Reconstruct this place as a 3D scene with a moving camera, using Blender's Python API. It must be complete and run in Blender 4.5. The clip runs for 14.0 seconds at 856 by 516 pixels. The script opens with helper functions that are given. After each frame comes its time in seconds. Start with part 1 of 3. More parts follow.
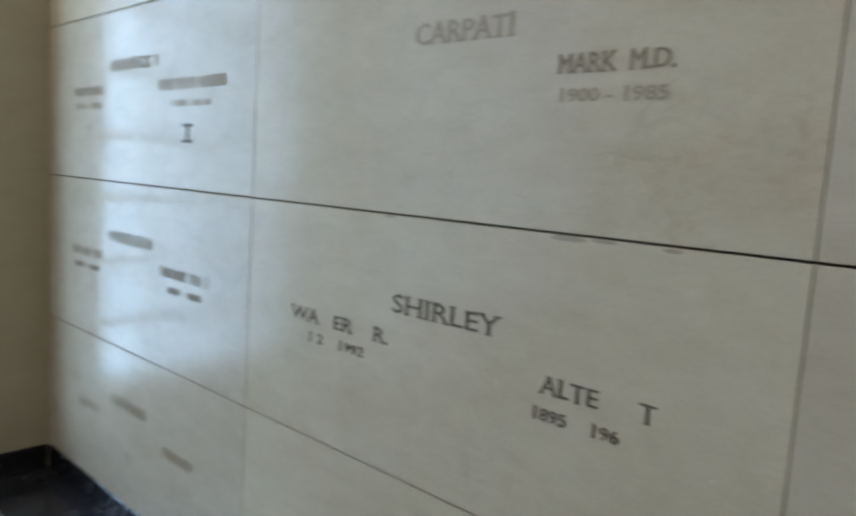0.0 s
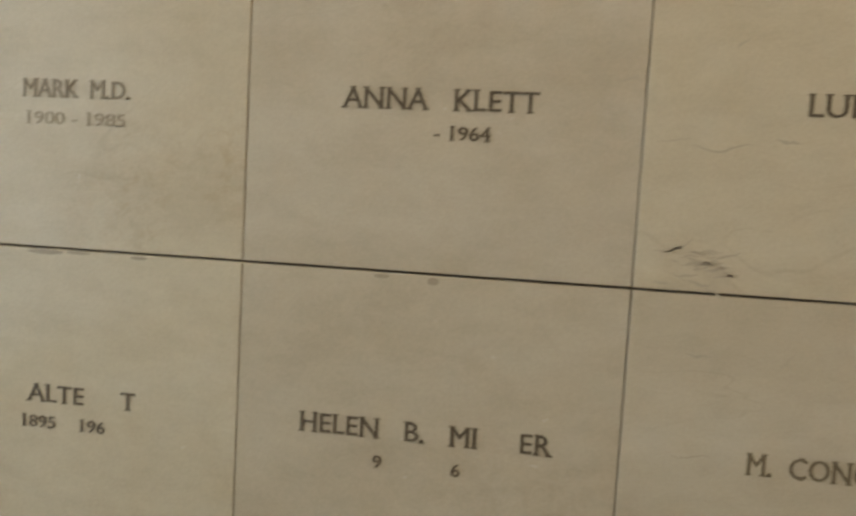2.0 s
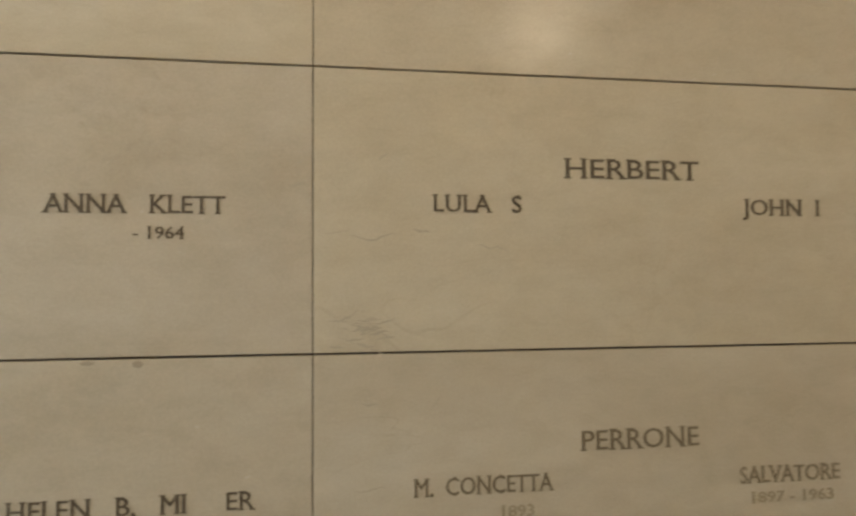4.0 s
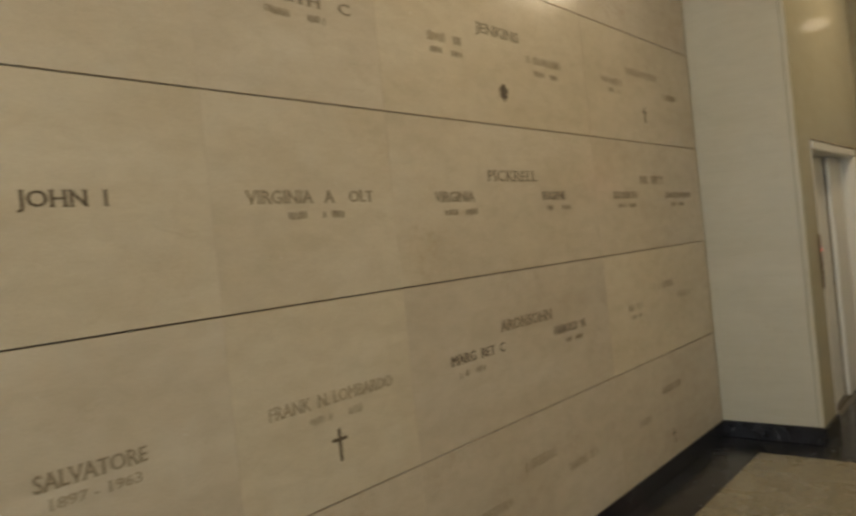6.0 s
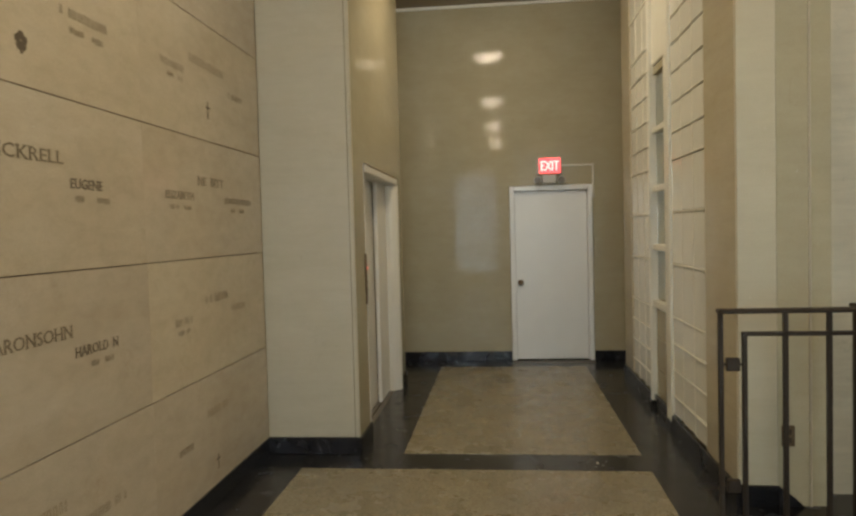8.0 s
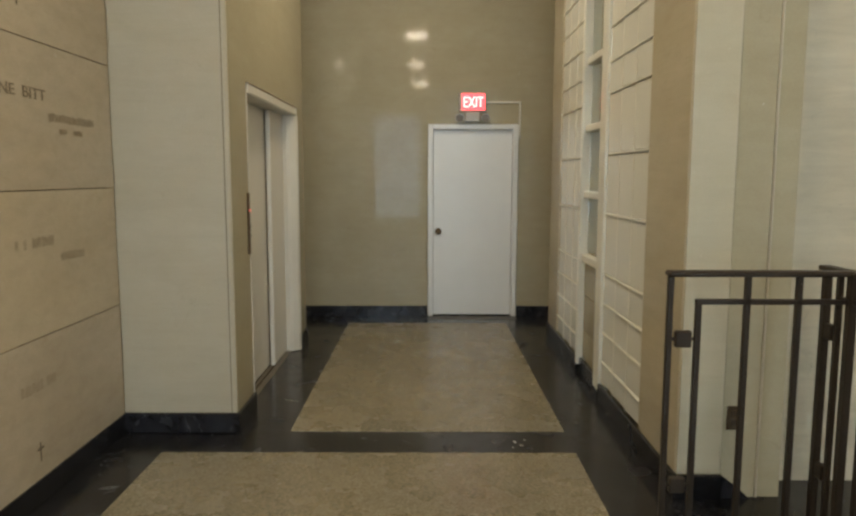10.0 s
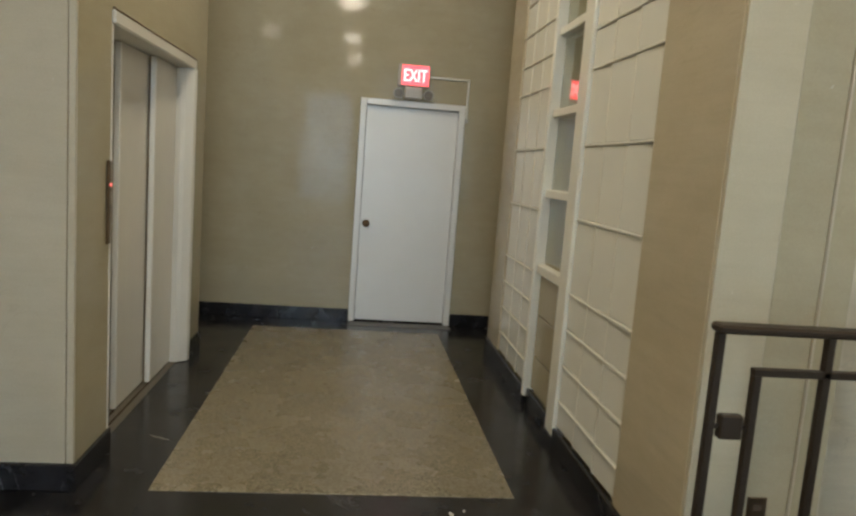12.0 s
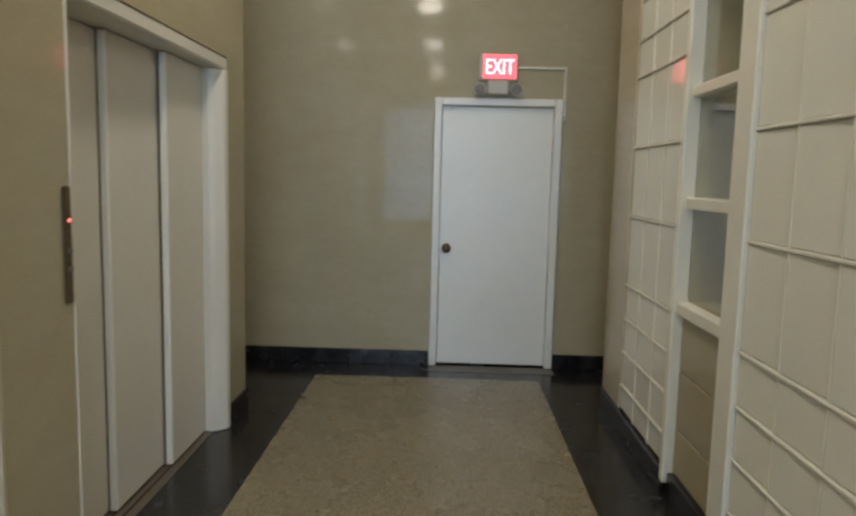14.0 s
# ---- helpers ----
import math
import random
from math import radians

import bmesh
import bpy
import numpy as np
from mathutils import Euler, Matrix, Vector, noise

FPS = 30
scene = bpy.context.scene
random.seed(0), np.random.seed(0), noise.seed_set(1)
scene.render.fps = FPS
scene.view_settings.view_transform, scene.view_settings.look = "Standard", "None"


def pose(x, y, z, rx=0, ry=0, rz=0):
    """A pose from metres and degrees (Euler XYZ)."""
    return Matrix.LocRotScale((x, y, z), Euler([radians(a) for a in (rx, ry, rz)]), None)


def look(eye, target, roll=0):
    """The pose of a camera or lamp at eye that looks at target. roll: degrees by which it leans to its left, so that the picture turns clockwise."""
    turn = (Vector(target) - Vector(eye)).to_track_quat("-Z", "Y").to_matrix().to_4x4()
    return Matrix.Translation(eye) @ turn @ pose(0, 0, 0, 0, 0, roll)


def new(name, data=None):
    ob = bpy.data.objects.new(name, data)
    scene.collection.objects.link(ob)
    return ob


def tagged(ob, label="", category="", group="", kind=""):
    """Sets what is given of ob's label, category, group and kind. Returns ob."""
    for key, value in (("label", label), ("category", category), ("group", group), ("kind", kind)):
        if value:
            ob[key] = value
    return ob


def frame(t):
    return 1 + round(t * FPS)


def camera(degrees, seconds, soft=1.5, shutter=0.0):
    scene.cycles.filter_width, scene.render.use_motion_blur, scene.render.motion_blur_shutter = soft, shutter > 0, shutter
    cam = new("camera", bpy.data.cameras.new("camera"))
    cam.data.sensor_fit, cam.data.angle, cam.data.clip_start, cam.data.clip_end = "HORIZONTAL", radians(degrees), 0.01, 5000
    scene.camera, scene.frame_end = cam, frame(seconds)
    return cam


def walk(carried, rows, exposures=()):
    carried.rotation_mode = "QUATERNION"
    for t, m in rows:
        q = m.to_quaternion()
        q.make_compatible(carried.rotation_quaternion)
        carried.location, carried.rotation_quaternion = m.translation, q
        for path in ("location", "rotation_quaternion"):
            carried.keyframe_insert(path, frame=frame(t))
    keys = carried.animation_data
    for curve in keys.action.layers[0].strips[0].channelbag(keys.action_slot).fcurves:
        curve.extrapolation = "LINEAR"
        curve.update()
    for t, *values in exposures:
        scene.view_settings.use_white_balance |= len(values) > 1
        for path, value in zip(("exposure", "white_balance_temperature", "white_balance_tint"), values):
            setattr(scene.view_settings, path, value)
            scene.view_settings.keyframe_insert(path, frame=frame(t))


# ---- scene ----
cam = camera(63.4, 14.0, soft=2.5, shutter=0.3)
# seconds, eye, target, lean
PATH = [
    (0, (0.532, 0.522, 1.541), (-0.796, 2.0, 1.313), 3.7),
    (0.5, (0.559, 0.462, 1.563), (-0.200, 2.296, 1.319), 3.6),
    (1, (0.599, 0.42, 1.573), (0.136, 2.352, 1.344), 5.9),
    (1.5, (0.663, 0.403, 1.566), (0.302, 2.355, 1.323), 5.6),
    (2, (0.849, 0.4, 1.577), (0.549, 2.372, 1.434), 3.2),
    (2.2, (0.923, 0.394, 1.587), (0.677, 2.376, 1.48), 2.8),
    (4.3, (1.053, 0.101, 1.584), (1.566, 2.031, 1.701), 0.7),
    (4.5, (1.06, 0.089, 1.574), (1.733, 1.969, 1.68), 1.7),
    (5, (1.154, 0.058, 1.581), (2.138, 1.799, 1.609), -2.9),
    (5.5, (1.345, 0.01, 1.585), (2.618, 1.552, 1.578), -4.8),
    (6, (1.519, -0.048, 1.574), (3.026, 1.266, 1.556), -5.9),
    (6.5, (1.62, -0.062, 1.552), (3.375, 0.895, 1.518), -5.2),
    (7, (1.688, 0.033, 1.58), (3.597, 0.628, 1.547), 0.2),
    (7.5, (1.778, 0.105, 1.583), (3.75, 0.434, 1.567), 0.5),
    (8, (1.918, 0.075, 1.565), (3.906, 0.286, 1.488), -1.5),
    (8.5, (2.136, 0.021, 1.564), (4.123, 0.229, 1.481), -3.3),
    (9, (2.267, -0.009, 1.541), (4.257, 0.136, 1.405), -2.4),
    (9.2, (2.347, -0.007, 1.533), (4.339, 0.066, 1.379), -0.7),
    (11.3, (3.392, -0.06, 1.482), (5.363, -0.11, 1.149), 2.0),
    (11.5, (3.495, -0.042, 1.478), (5.463, -0.158, 1.145), 5.4),
    (12, (3.739, -0.03, 1.489), (5.71, -0.25, 1.229), 4.3),
    (12.5, (4.079, -0.113, 1.457), (6.063, -0.072, 1.208), 0.7),
    (13, (4.346, -0.137, 1.466), (6.298, 0.226, 1.224), -1.8),
    (13.5, (4.612, -0.102, 1.465), (6.592, 0.048, 1.23), 5.7),
    (14, (4.844, -0.141, 1.468), (6.83, -0.091, 1.236), 1.4),
]
walk(cam, [(t, look(eye, target, lean)) for t, eye, target, lean in PATH],
     exposures=[(0.0, -0.23, 5450, 12), (1.0, 0.0, 6200, 12), (2.0, 0.09, 6750, 14), (4.5, 0.14, 6950, 16), (6.0, 0.06, 6950, 13), (6.5, 0.1, 6950, 12), (7.0, 0.24, 6850, 12), (7.5, 0.1, 6950, 12),
                (9.0, 0.32, 6750, 11), (12.0, 0.38, 6150, 11), (14.0, 0.32, 5800, 11)])

# ---- light ----
LAMP_GLOW = 62.0
FILL_WATTS = 62.0
NEAR_WATTS = 72.0
world = bpy.data.worlds.new("world")
scene.world = world
world.use_nodes = True
sky = world.node_tree.nodes.new("ShaderNodeTexSky")
sky.sky_type, sky.sun_disc = "NISHITA", False
sky.sun_elevation, sky.sun_rotation = radians(35), radians(250)
world.node_tree.links.new(sky.outputs["Color"], world.node_tree.nodes["Background"].inputs["Color"])
world.node_tree.nodes["Background"].inputs["Strength"].default_value = 0.1


def daylight(name, place, target, wide, high, watts):
    lamp = bpy.data.lights.new(name, "AREA")
    lamp.shape, lamp.size, lamp.size_y, lamp.energy, lamp.color = "RECTANGLE", wide, high, watts, (0.62, 0.8, 1.0)
    new(name, lamp).matrix_world = look(place, target)


# The first is an added cool fill for west-facing stone, from no known window.
daylight("window_daylight", (-3.34, -1.95, 2.15), (0, -1.95, 2.05), 3.0, 3.6, FILL_WATTS)
daylight("near_pane_daylight", (-3.32, 0.85, 1.8), (0, 0.85, 1.7), 1.28, 2.95, NEAR_WATTS)


# ---- materials ----
def nodes_of(name):
    m = bpy.data.materials.new(name)
    m.use_nodes = True
    t = m.node_tree
    return m, t, t.nodes["Principled BSDF"]


def node(t, kind, **values):
    n = t.nodes.new(kind)
    for key, value in values.items():
        n.inputs[key.replace("_", " ")].default_value = value
    return n


def coords(t, shift=0.0):
    """Object coordinates, moved by each piece's own random amount."""
    tc = t.nodes.new("ShaderNodeTexCoord")
    if not shift:
        return tc.outputs["Object"]
    info = t.nodes.new("ShaderNodeObjectInfo")
    mul = t.nodes.new("ShaderNodeMath")
    mul.operation = "MULTIPLY"
    mul.inputs[1].default_value = shift
    t.links.new(info.outputs["Random"], mul.inputs[0])
    add = t.nodes.new("ShaderNodeVectorMath")
    t.links.new(tc.outputs["Object"], add.inputs[0])
    t.links.new(mul.outputs[0], add.inputs[1])
    return add.outputs[0]


def ramp(t, source, stops):
    r = t.nodes.new("ShaderNodeValToRGB")
    e = r.color_ramp.elements
    while len(e) < len(stops):
        e.new(0.5)
    for el, (p, c) in zip(e, stops):
        el.position, el.color = p, (*c, 1) if len(c) == 3 else c
    t.links.new(source, r.inputs[0])
    return r.outputs["Color"]


def mix(t, a, b, factor, mode="MIX"):
    m = t.nodes.new("ShaderNodeMix")
    m.data_type, m.blend_type = "RGBA", mode
    for value, socket in ((factor, m.inputs[0]), (a, m.inputs[6]), (b, m.inputs[7])):
        if isinstance(value, (int, float)):
            socket.default_value = value
        elif isinstance(value, tuple):
            socket.default_value = (*value, 1)
        else:
            t.links.new(value, socket)
    return m.outputs[2]


def noise_of(t, v, scale, detail=4.0, rough=0.55, warp=0.0, stretch=None):
    if stretch:
        mp = t.nodes.new("ShaderNodeMapping")
        mp.inputs["Scale"].default_value = stretch
        t.links.new(v, mp.inputs["Vector"])
        v = mp.outputs[0]
    n = node(t, "ShaderNodeTexNoise", Scale=scale, Detail=detail, Roughness=rough, Distortion=warp)
    t.links.new(v, n.inputs["Vector"])
    return n.outputs["Fac"]


def bump(t, b, height, strength, depth):
    n = node(t, "ShaderNodeBump", Strength=strength, Distance=depth)
    t.links.new(height, n.inputs["Height"])
    t.links.new(n.outputs[0], b.inputs["Normal"])


def marble(name, light, dark, vein, rough=0.2, spread=0.09, veins=0.5, tone=0.06, stretch=(0.6, 1.0, 1.6), rust=None, streak=0.1, gloss=0.5, mottle=0.3):
    """Polished stone: clouds, thin stray veins, fine grain; each slab of slightly other tone."""
    m, t, b = nodes_of(name)
    v = coords(t, 37.0)
    cloud = noise_of(t, v, 2.2, 5.0, 0.55, 0.3, stretch)
    c = ramp(t, cloud, [(0.3, dark), (0.72, light)])
    patch = noise_of(t, v, 7.0, 4.0, 0.55, 0.3, stretch)
    c = mix(t, c, dark, ramp(t, patch, [(0.3, (0, 0, 0)), (0.95, (0.7, 0.7, 0.7))]))
    line = noise_of(t, v, 1.5, 4.0, 0.5, 0.9, stretch)
    hair = ramp(t, line, [(0.4965, (0, 0, 0)), (0.4995, (1, 1, 1)), (0.5025, (0, 0, 0))])
    gate = ramp(t, noise_of(t, v, 3.1, 2.0), [(0.5, (0, 0, 0)), (0.66, (veins, veins, veins))])
    c = mix(t, c, vein, mix(t, (0, 0, 0), hair, gate))
    if rust:
        spot = ramp(t, noise_of(t, v, 1.7, 2.0), [(0.6, (0, 0, 0)), (0.74, (1, 1, 1))])
        flake = ramp(t, noise_of(t, v, 24.0, 6.0, 0.7, 0.8), [(0.47, (0, 0, 0)), (0.64, (0.36, 0.36, 0.36))])
        c = mix(t, c, rust, mix(t, (0, 0, 0), flake, spot))
    band = noise_of(t, v, 4.0, 7.0, 0.68, 0.5, (0.5, 0.5, 5.0))
    c = mix(t, c, ramp(t, band, [(0.3, (1 - streak, 1 - streak * 1.05, 1 - streak * 1.2)), (0.55, (1, 1, 1)), (0.72, (1 + streak * 0.5,) * 3)]), 1.0, "MULTIPLY")
    blotch = noise_of(t, v, 13.0, 5.0, 0.6, 0.4, (0.7, 0.7, 1.2))
    c = mix(t, c, ramp(t, blotch, [(0.34, (1 - 0.06 * mottle, 1 - 0.07 * mottle, 1 - 0.085 * mottle)), (0.52, (1, 1, 1)), (0.7, (1 + 0.05 * mottle,) * 3)]), 1.0, "MULTIPLY")
    chalk = ramp(t, noise_of(t, v, 34.0, 2.0, 0.5, 0.6), [(0.75, (0, 0, 0)), (0.8, (0.3, 0.3, 0.3))])
    c = mix(t, c, (0.74, 0.71, 0.64), chalk)
    grain = noise_of(t, v, 160.0, 3.0, 0.7)
    c = mix(t, c, ramp(t, grain, [(0.3, (0.42, 0.42, 0.42)), (0.7, (0.58, 0.58, 0.58))]), 0.35, "OVERLAY")
    info = t.nodes.new("ShaderNodeObjectInfo")
    lo, hi = 1 - tone, 1 + tone
    c = mix(t, c, ramp(t, info.outputs["Random"], [(0, (lo, lo, lo * 1.015)), (1, (hi, hi, hi * 0.965))]), 1.0, "MULTIPLY")
    t.links.new(c, b.inputs["Base Color"])
    b.inputs["Specular IOR Level"].default_value = gloss
    wear = noise_of(t, v, 5.0, 4.0)
    t.links.new(ramp(t, wear, [(0.2, (rough,) * 3), (0.85, (rough + spread,) * 3)]), b.inputs["Roughness"])
    bump(t, b, noise_of(t, v, 2.6, 3.0), 0.05, 0.02)
    return m


def paint(name, colour, rough=0.4, dirt=0.12, metal=0.0, grain=60.0):
    m, t, b = nodes_of(name)
    v = coords(t, 11.0)
    low = tuple(x * (1 - dirt) for x in colour)
    c = ramp(t, noise_of(t, v, 3.0, 6.0, 0.65, 0.4), [(0.25, low), (0.8, colour)])
    t.links.new(c, b.inputs["Base Color"])
    b.inputs["Metallic"].default_value = metal
    t.links.new(ramp(t, noise_of(t, v, 9.0, 2.0), [(0.05, (rough,) * 3), (0.95, (rough + 0.08,) * 3)]), b.inputs["Roughness"])
    bump(t, b, noise_of(t, v, grain, 3.0), 0.06, 0.004)
    return m


def glow(name, colour, strength, base=(0.8, 0.8, 0.8)):
    m, t, b = nodes_of(name)
    b.inputs["Base Color"].default_value = (*base, 1)
    b.inputs["Emission Color"].default_value = (*colour, 1)
    b.inputs["Emission Strength"].default_value = strength
    return m


def terrazzo(name):
    m, t, b = nodes_of(name)
    v = coords(t, 5.0)
    vor = node(t, "ShaderNodeTexVoronoi", Scale=95.0)
    t.links.new(v, vor.inputs["Vector"])
    sep = t.nodes.new("ShaderNodeSeparateColor")
    t.links.new(vor.outputs["Color"], sep.inputs[0])
    c = ramp(t, sep.outputs[0], [(0.0, (0.168, 0.144, 0.093)), (0.35, (0.235, 0.203, 0.135)), (0.7, (0.28, 0.245, 0.168)), (1.0, (0.345, 0.308, 0.226))])
    c = mix(t, c, ramp(t, noise_of(t, v, 1.3, 4.0), [(0.3, (0.86, 0.86, 0.86)), (0.7, (1.05, 1.03, 1.0))]), 1.0, "MULTIPLY")
    t.links.new(c, b.inputs["Base Color"])
    t.links.new(ramp(t, noise_of(t, v, 4.0), [(0.3, (0.2,) * 3), (0.7, (0.34,) * 3)]), b.inputs["Roughness"])
    return m


def black_stone(name):
    m, t, b = nodes_of(name)
    v = coords(t, 3.0)
    c = ramp(t, noise_of(t, v, 4.0, 6.0, 0.6, 0.6), [(0.35, (0.008, 0.008, 0.009)), (0.7, (0.026, 0.026, 0.03))])
    hair = ramp(t, noise_of(t, v, 2.1, 6.0, 0.6, 1.1), [(0.492, (0, 0, 0)), (0.498, (1, 1, 1)), (0.504, (0, 0, 0))])
    gate = ramp(t, noise_of(t, v, 2.7, 2.0), [(0.58, (0, 0, 0)), (0.68, (0.5, 0.5, 0.5))])
    c = mix(t, c, (0.3, 0.31, 0.33), mix(t, (0, 0, 0), hair, gate))
    t.links.new(c, b.inputs["Base Color"])
    t.links.new(ramp(t, noise_of(t, v, 6.0, 5.0), [(0.3, (0.12,) * 3), (0.7, (0.3,) * 3)]), b.inputs["Roughness"])
    return m


CRYPT = marble("crypt_marble", (0.58, 0.505, 0.385), (0.5, 0.42, 0.305), (0.24, 0.17, 0.1), 0.15, 0.08, 0.2, 0.045, rust=(0.36, 0.24, 0.13), streak=0.025, gloss=0.22, mottle=0.9)
# Paler than TAN: the light on west-facing stone is put into this colour.
LIT_PALE = marble("west_lit_marble", (0.535, 0.475, 0.35), (0.485, 0.43, 0.31), (0.36, 0.3, 0.2), 0.3, 0.1, 0.3, 0.03, streak=0.045)
STAIRWALL = marble("stair_marble", (0.66, 0.595, 0.45), (0.55, 0.49, 0.36), (0.3, 0.27, 0.2), 0.3, 0.1, 0.5, 0.04, streak=0.12)
TAN = marble("tan_marble", (0.45, 0.4, 0.28), (0.405, 0.355, 0.24), (0.24, 0.18, 0.1), 0.05, 0.03, 0.3, 0.05, streak=0.03, gloss=0.12)
PILASTER = marble("pilaster_marble", (0.6, 0.53, 0.4), (0.52, 0.45, 0.325), (0.3, 0.23, 0.14), 0.09, 0.06, 0.3, 0.03, streak=0.06)
GREY = marble("grey_marble", (0.56, 0.5, 0.385), (0.48, 0.43, 0.32), (0.3, 0.27, 0.22), 0.3, 0.1, 0.3, 0.04)
BLACK = black_stone("black_marble")
TERRAZZO = terrazzo("terrazzo")
CEIL = paint("ceiling_plaster", (0.42, 0.36, 0.26), 0.7)
CREAM = paint("cream_paint", (0.86, 0.84, 0.74), 0.35, 0.1)
PANEL = paint("painted_glass", (0.86, 0.85, 0.765), 0.05, 0.06)
WHITE = paint("white_paint", (0.83, 0.82, 0.775), 0.3, 0.05)
LIFT = paint("elevator_enamel", (0.71, 0.68, 0.6), 0.28, 0.08)
IRON = paint("bronze_iron", (0.05, 0.035, 0.022), 0.42, 0.3, 0.5)
BRASS = paint("aged_brass", (0.2, 0.14, 0.08), 0.35, 0.3, 0.9)
SILL = paint("worn_grey_stone", (0.13, 0.12, 0.105), 0.35)
STEEL = paint("dull_steel", (0.3, 0.27, 0.22), 0.35, 0.2, 0.8)
BLUR = paint("blurred_engraving", (0.26, 0.205, 0.13), 0.65)
SOFT = paint("worn_engraving_and_gap_shade", (0.2, 0.155, 0.095), 0.65)
INK = paint("dark_engraving", (0.12, 0.09, 0.055), 0.7)
FADED = paint("faded_engraving", (0.36, 0.29, 0.19), 0.6)
JOINT = paint("joint_shadow_gap", (0.07, 0.045, 0.025), 0.9)
STAIN = paint("rust_stain", (0.2, 0.06, 0.04), 0.5)
VEIN = paint("marble_vein", (0.48, 0.4, 0.29), 0.25, 0.2)
LAMP = glow("lamp_diffuser", (1.0, 0.87, 0.64), LAMP_GLOW)
RED = glow("exit_red", (1.0, 0.07, 0.08), 2.4, (0.5, 0.02, 0.02))
PINK = glow("exit_letter", (1.0, 0.5, 0.46), 1.9)
SIGNAL = glow("call_light", (1.0, 0.05, 0.03), 1.6)
GREYPLASTIC = paint("grey_plastic", (0.5, 0.48, 0.42), 0.4)
DARKLENS = paint("lamp_lens", (0.22, 0.19, 0.15), 0.2)
GLASS, gt, gb = nodes_of("window_glass")
gb.inputs["Base Color"].default_value = (0.85, 0.9, 0.87, 1)
gb.inputs["Transmission Weight"].default_value = 1.0
gb.inputs["Roughness"].default_value = 0.03
gb.inputs["IOR"].default_value = 1.45
OUTSIDE = glow("daylight_backdrop", (0.62, 0.8, 1.0), 1.5)
OUTDIM = paint("dim_backing", (0.38, 0.37, 0.31), 0.8)

# ---- mesh helpers ----
PLACE = {}


def box(bm, lo, hi, bevel=0.0):
    lo, hi = [min(a, b) for a, b in zip(lo, hi)], [max(a, b) for a, b in zip(lo, hi)]
    m = Matrix.LocRotScale([(a + b) / 2 for a, b in zip(lo, hi)], None, [b - a for a, b in zip(lo, hi)])
    made = bmesh.ops.create_cube(bm, size=1, matrix=m)
    if bevel:
        edges = list({e for v in made["verts"] for e in v.link_edges})
        bmesh.ops.bevel(bm, geom=edges, offset=bevel, segments=1, affect="EDGES")
    return bm


def boxes(*pairs, bevel=0.0):
    bm = bmesh.new()
    for lo, hi in pairs:
        box(bm, lo, hi, bevel)
    return bm


def rod(bm, a, b, r, segments=12, r2=None):
    a, b = Vector(a), Vector(b)
    m = Matrix.Translation((a + b) / 2) @ (b - a).to_track_quat("Z", "Y").to_matrix().to_4x4()
    bmesh.ops.create_cone(bm, cap_ends=True, segments=segments, radius1=r, radius2=r if r2 is None else r2, depth=(b - a).length, matrix=m)
    return bm


def thing(name, place, label, category, group="", kind=""):
    ob = new(name)
    ob.location = place
    PLACE[ob.name] = Vector(place)
    return tagged(ob, label, category, group, kind)


def part(name, bm, material, parent=None, label="", smooth=False):
    """One mesh object from a bmesh given in world places."""
    low = Vector([min(v.co[i] for v in bm.verts) for i in range(3)])
    high = Vector([max(v.co[i] for v in bm.verts) for i in range(3)])
    c = (low + high) / 2
    bmesh.ops.translate(bm, verts=bm.verts, vec=-c)
    me = bpy.data.meshes.new(name)
    bm.to_mesh(me)
    bm.free()
    if smooth:
        for p in me.polygons:
            p.use_smooth = True
    me.materials.append(material)
    ob = new(name, me)
    PLACE[ob.name] = c
    if parent is not None:
        ob.parent = parent
        ob.location = c - PLACE[parent.name]
    else:
        ob.location = c
    return tagged(ob, label) if label else ob


def structure(name, bm, material, label, category):
    return tagged(part(name, bm, material), label, category, "", "structure")


# ---- structure ----
TOP = 4.2
NORTH, LIFT_Y, SOUTH = 1.76, 1.10, -1.2
PILLAR, NICHE_N, NICHE_S, END, WEST, PIER = 6.69, 9.07, 9.33, 10.15, -3.03, 5.85

floor = structure("floor", boxes(((WEST - 0.3, -3.8, -0.15), (END + 0.2, 2.1, 0.0))), BLACK, "polished black marble floor with fine white veins", "floor")
for x0, x1, y1 in ((6.705, 9.795, 0.79), (2.9, 6.385, 1.435), (-2.7, 2.56, 1.435)):
    part("terrazzo_field", boxes(((x0, -0.845, -0.05), (x1, y1, 0.004)), bevel=0.0015), TERRAZZO, floor, "tan speckled terrazzo field")
for x, y, a, r in ((6.55, -0.53, 0.3, 0.022), (6.5, -0.56, 1.2, 0.014), (6.58, -0.59, 0.0, 0.012), (6.47, -0.51, 0.7, 0.01)):
    scuff = bmesh.new()
    bmesh.ops.create_cone(scuff, cap_ends=True, segments=7, radius1=r, radius2=r * 0.8, depth=0.0012, matrix=pose(x, y, 0.0006, 0, 0, 57 * a) @ Matrix.Diagonal((1, 0.45, 1, 1)))
    part("scuff_mark", scuff, GREYPLASTIC, floor, "pale scuff on the black stone")
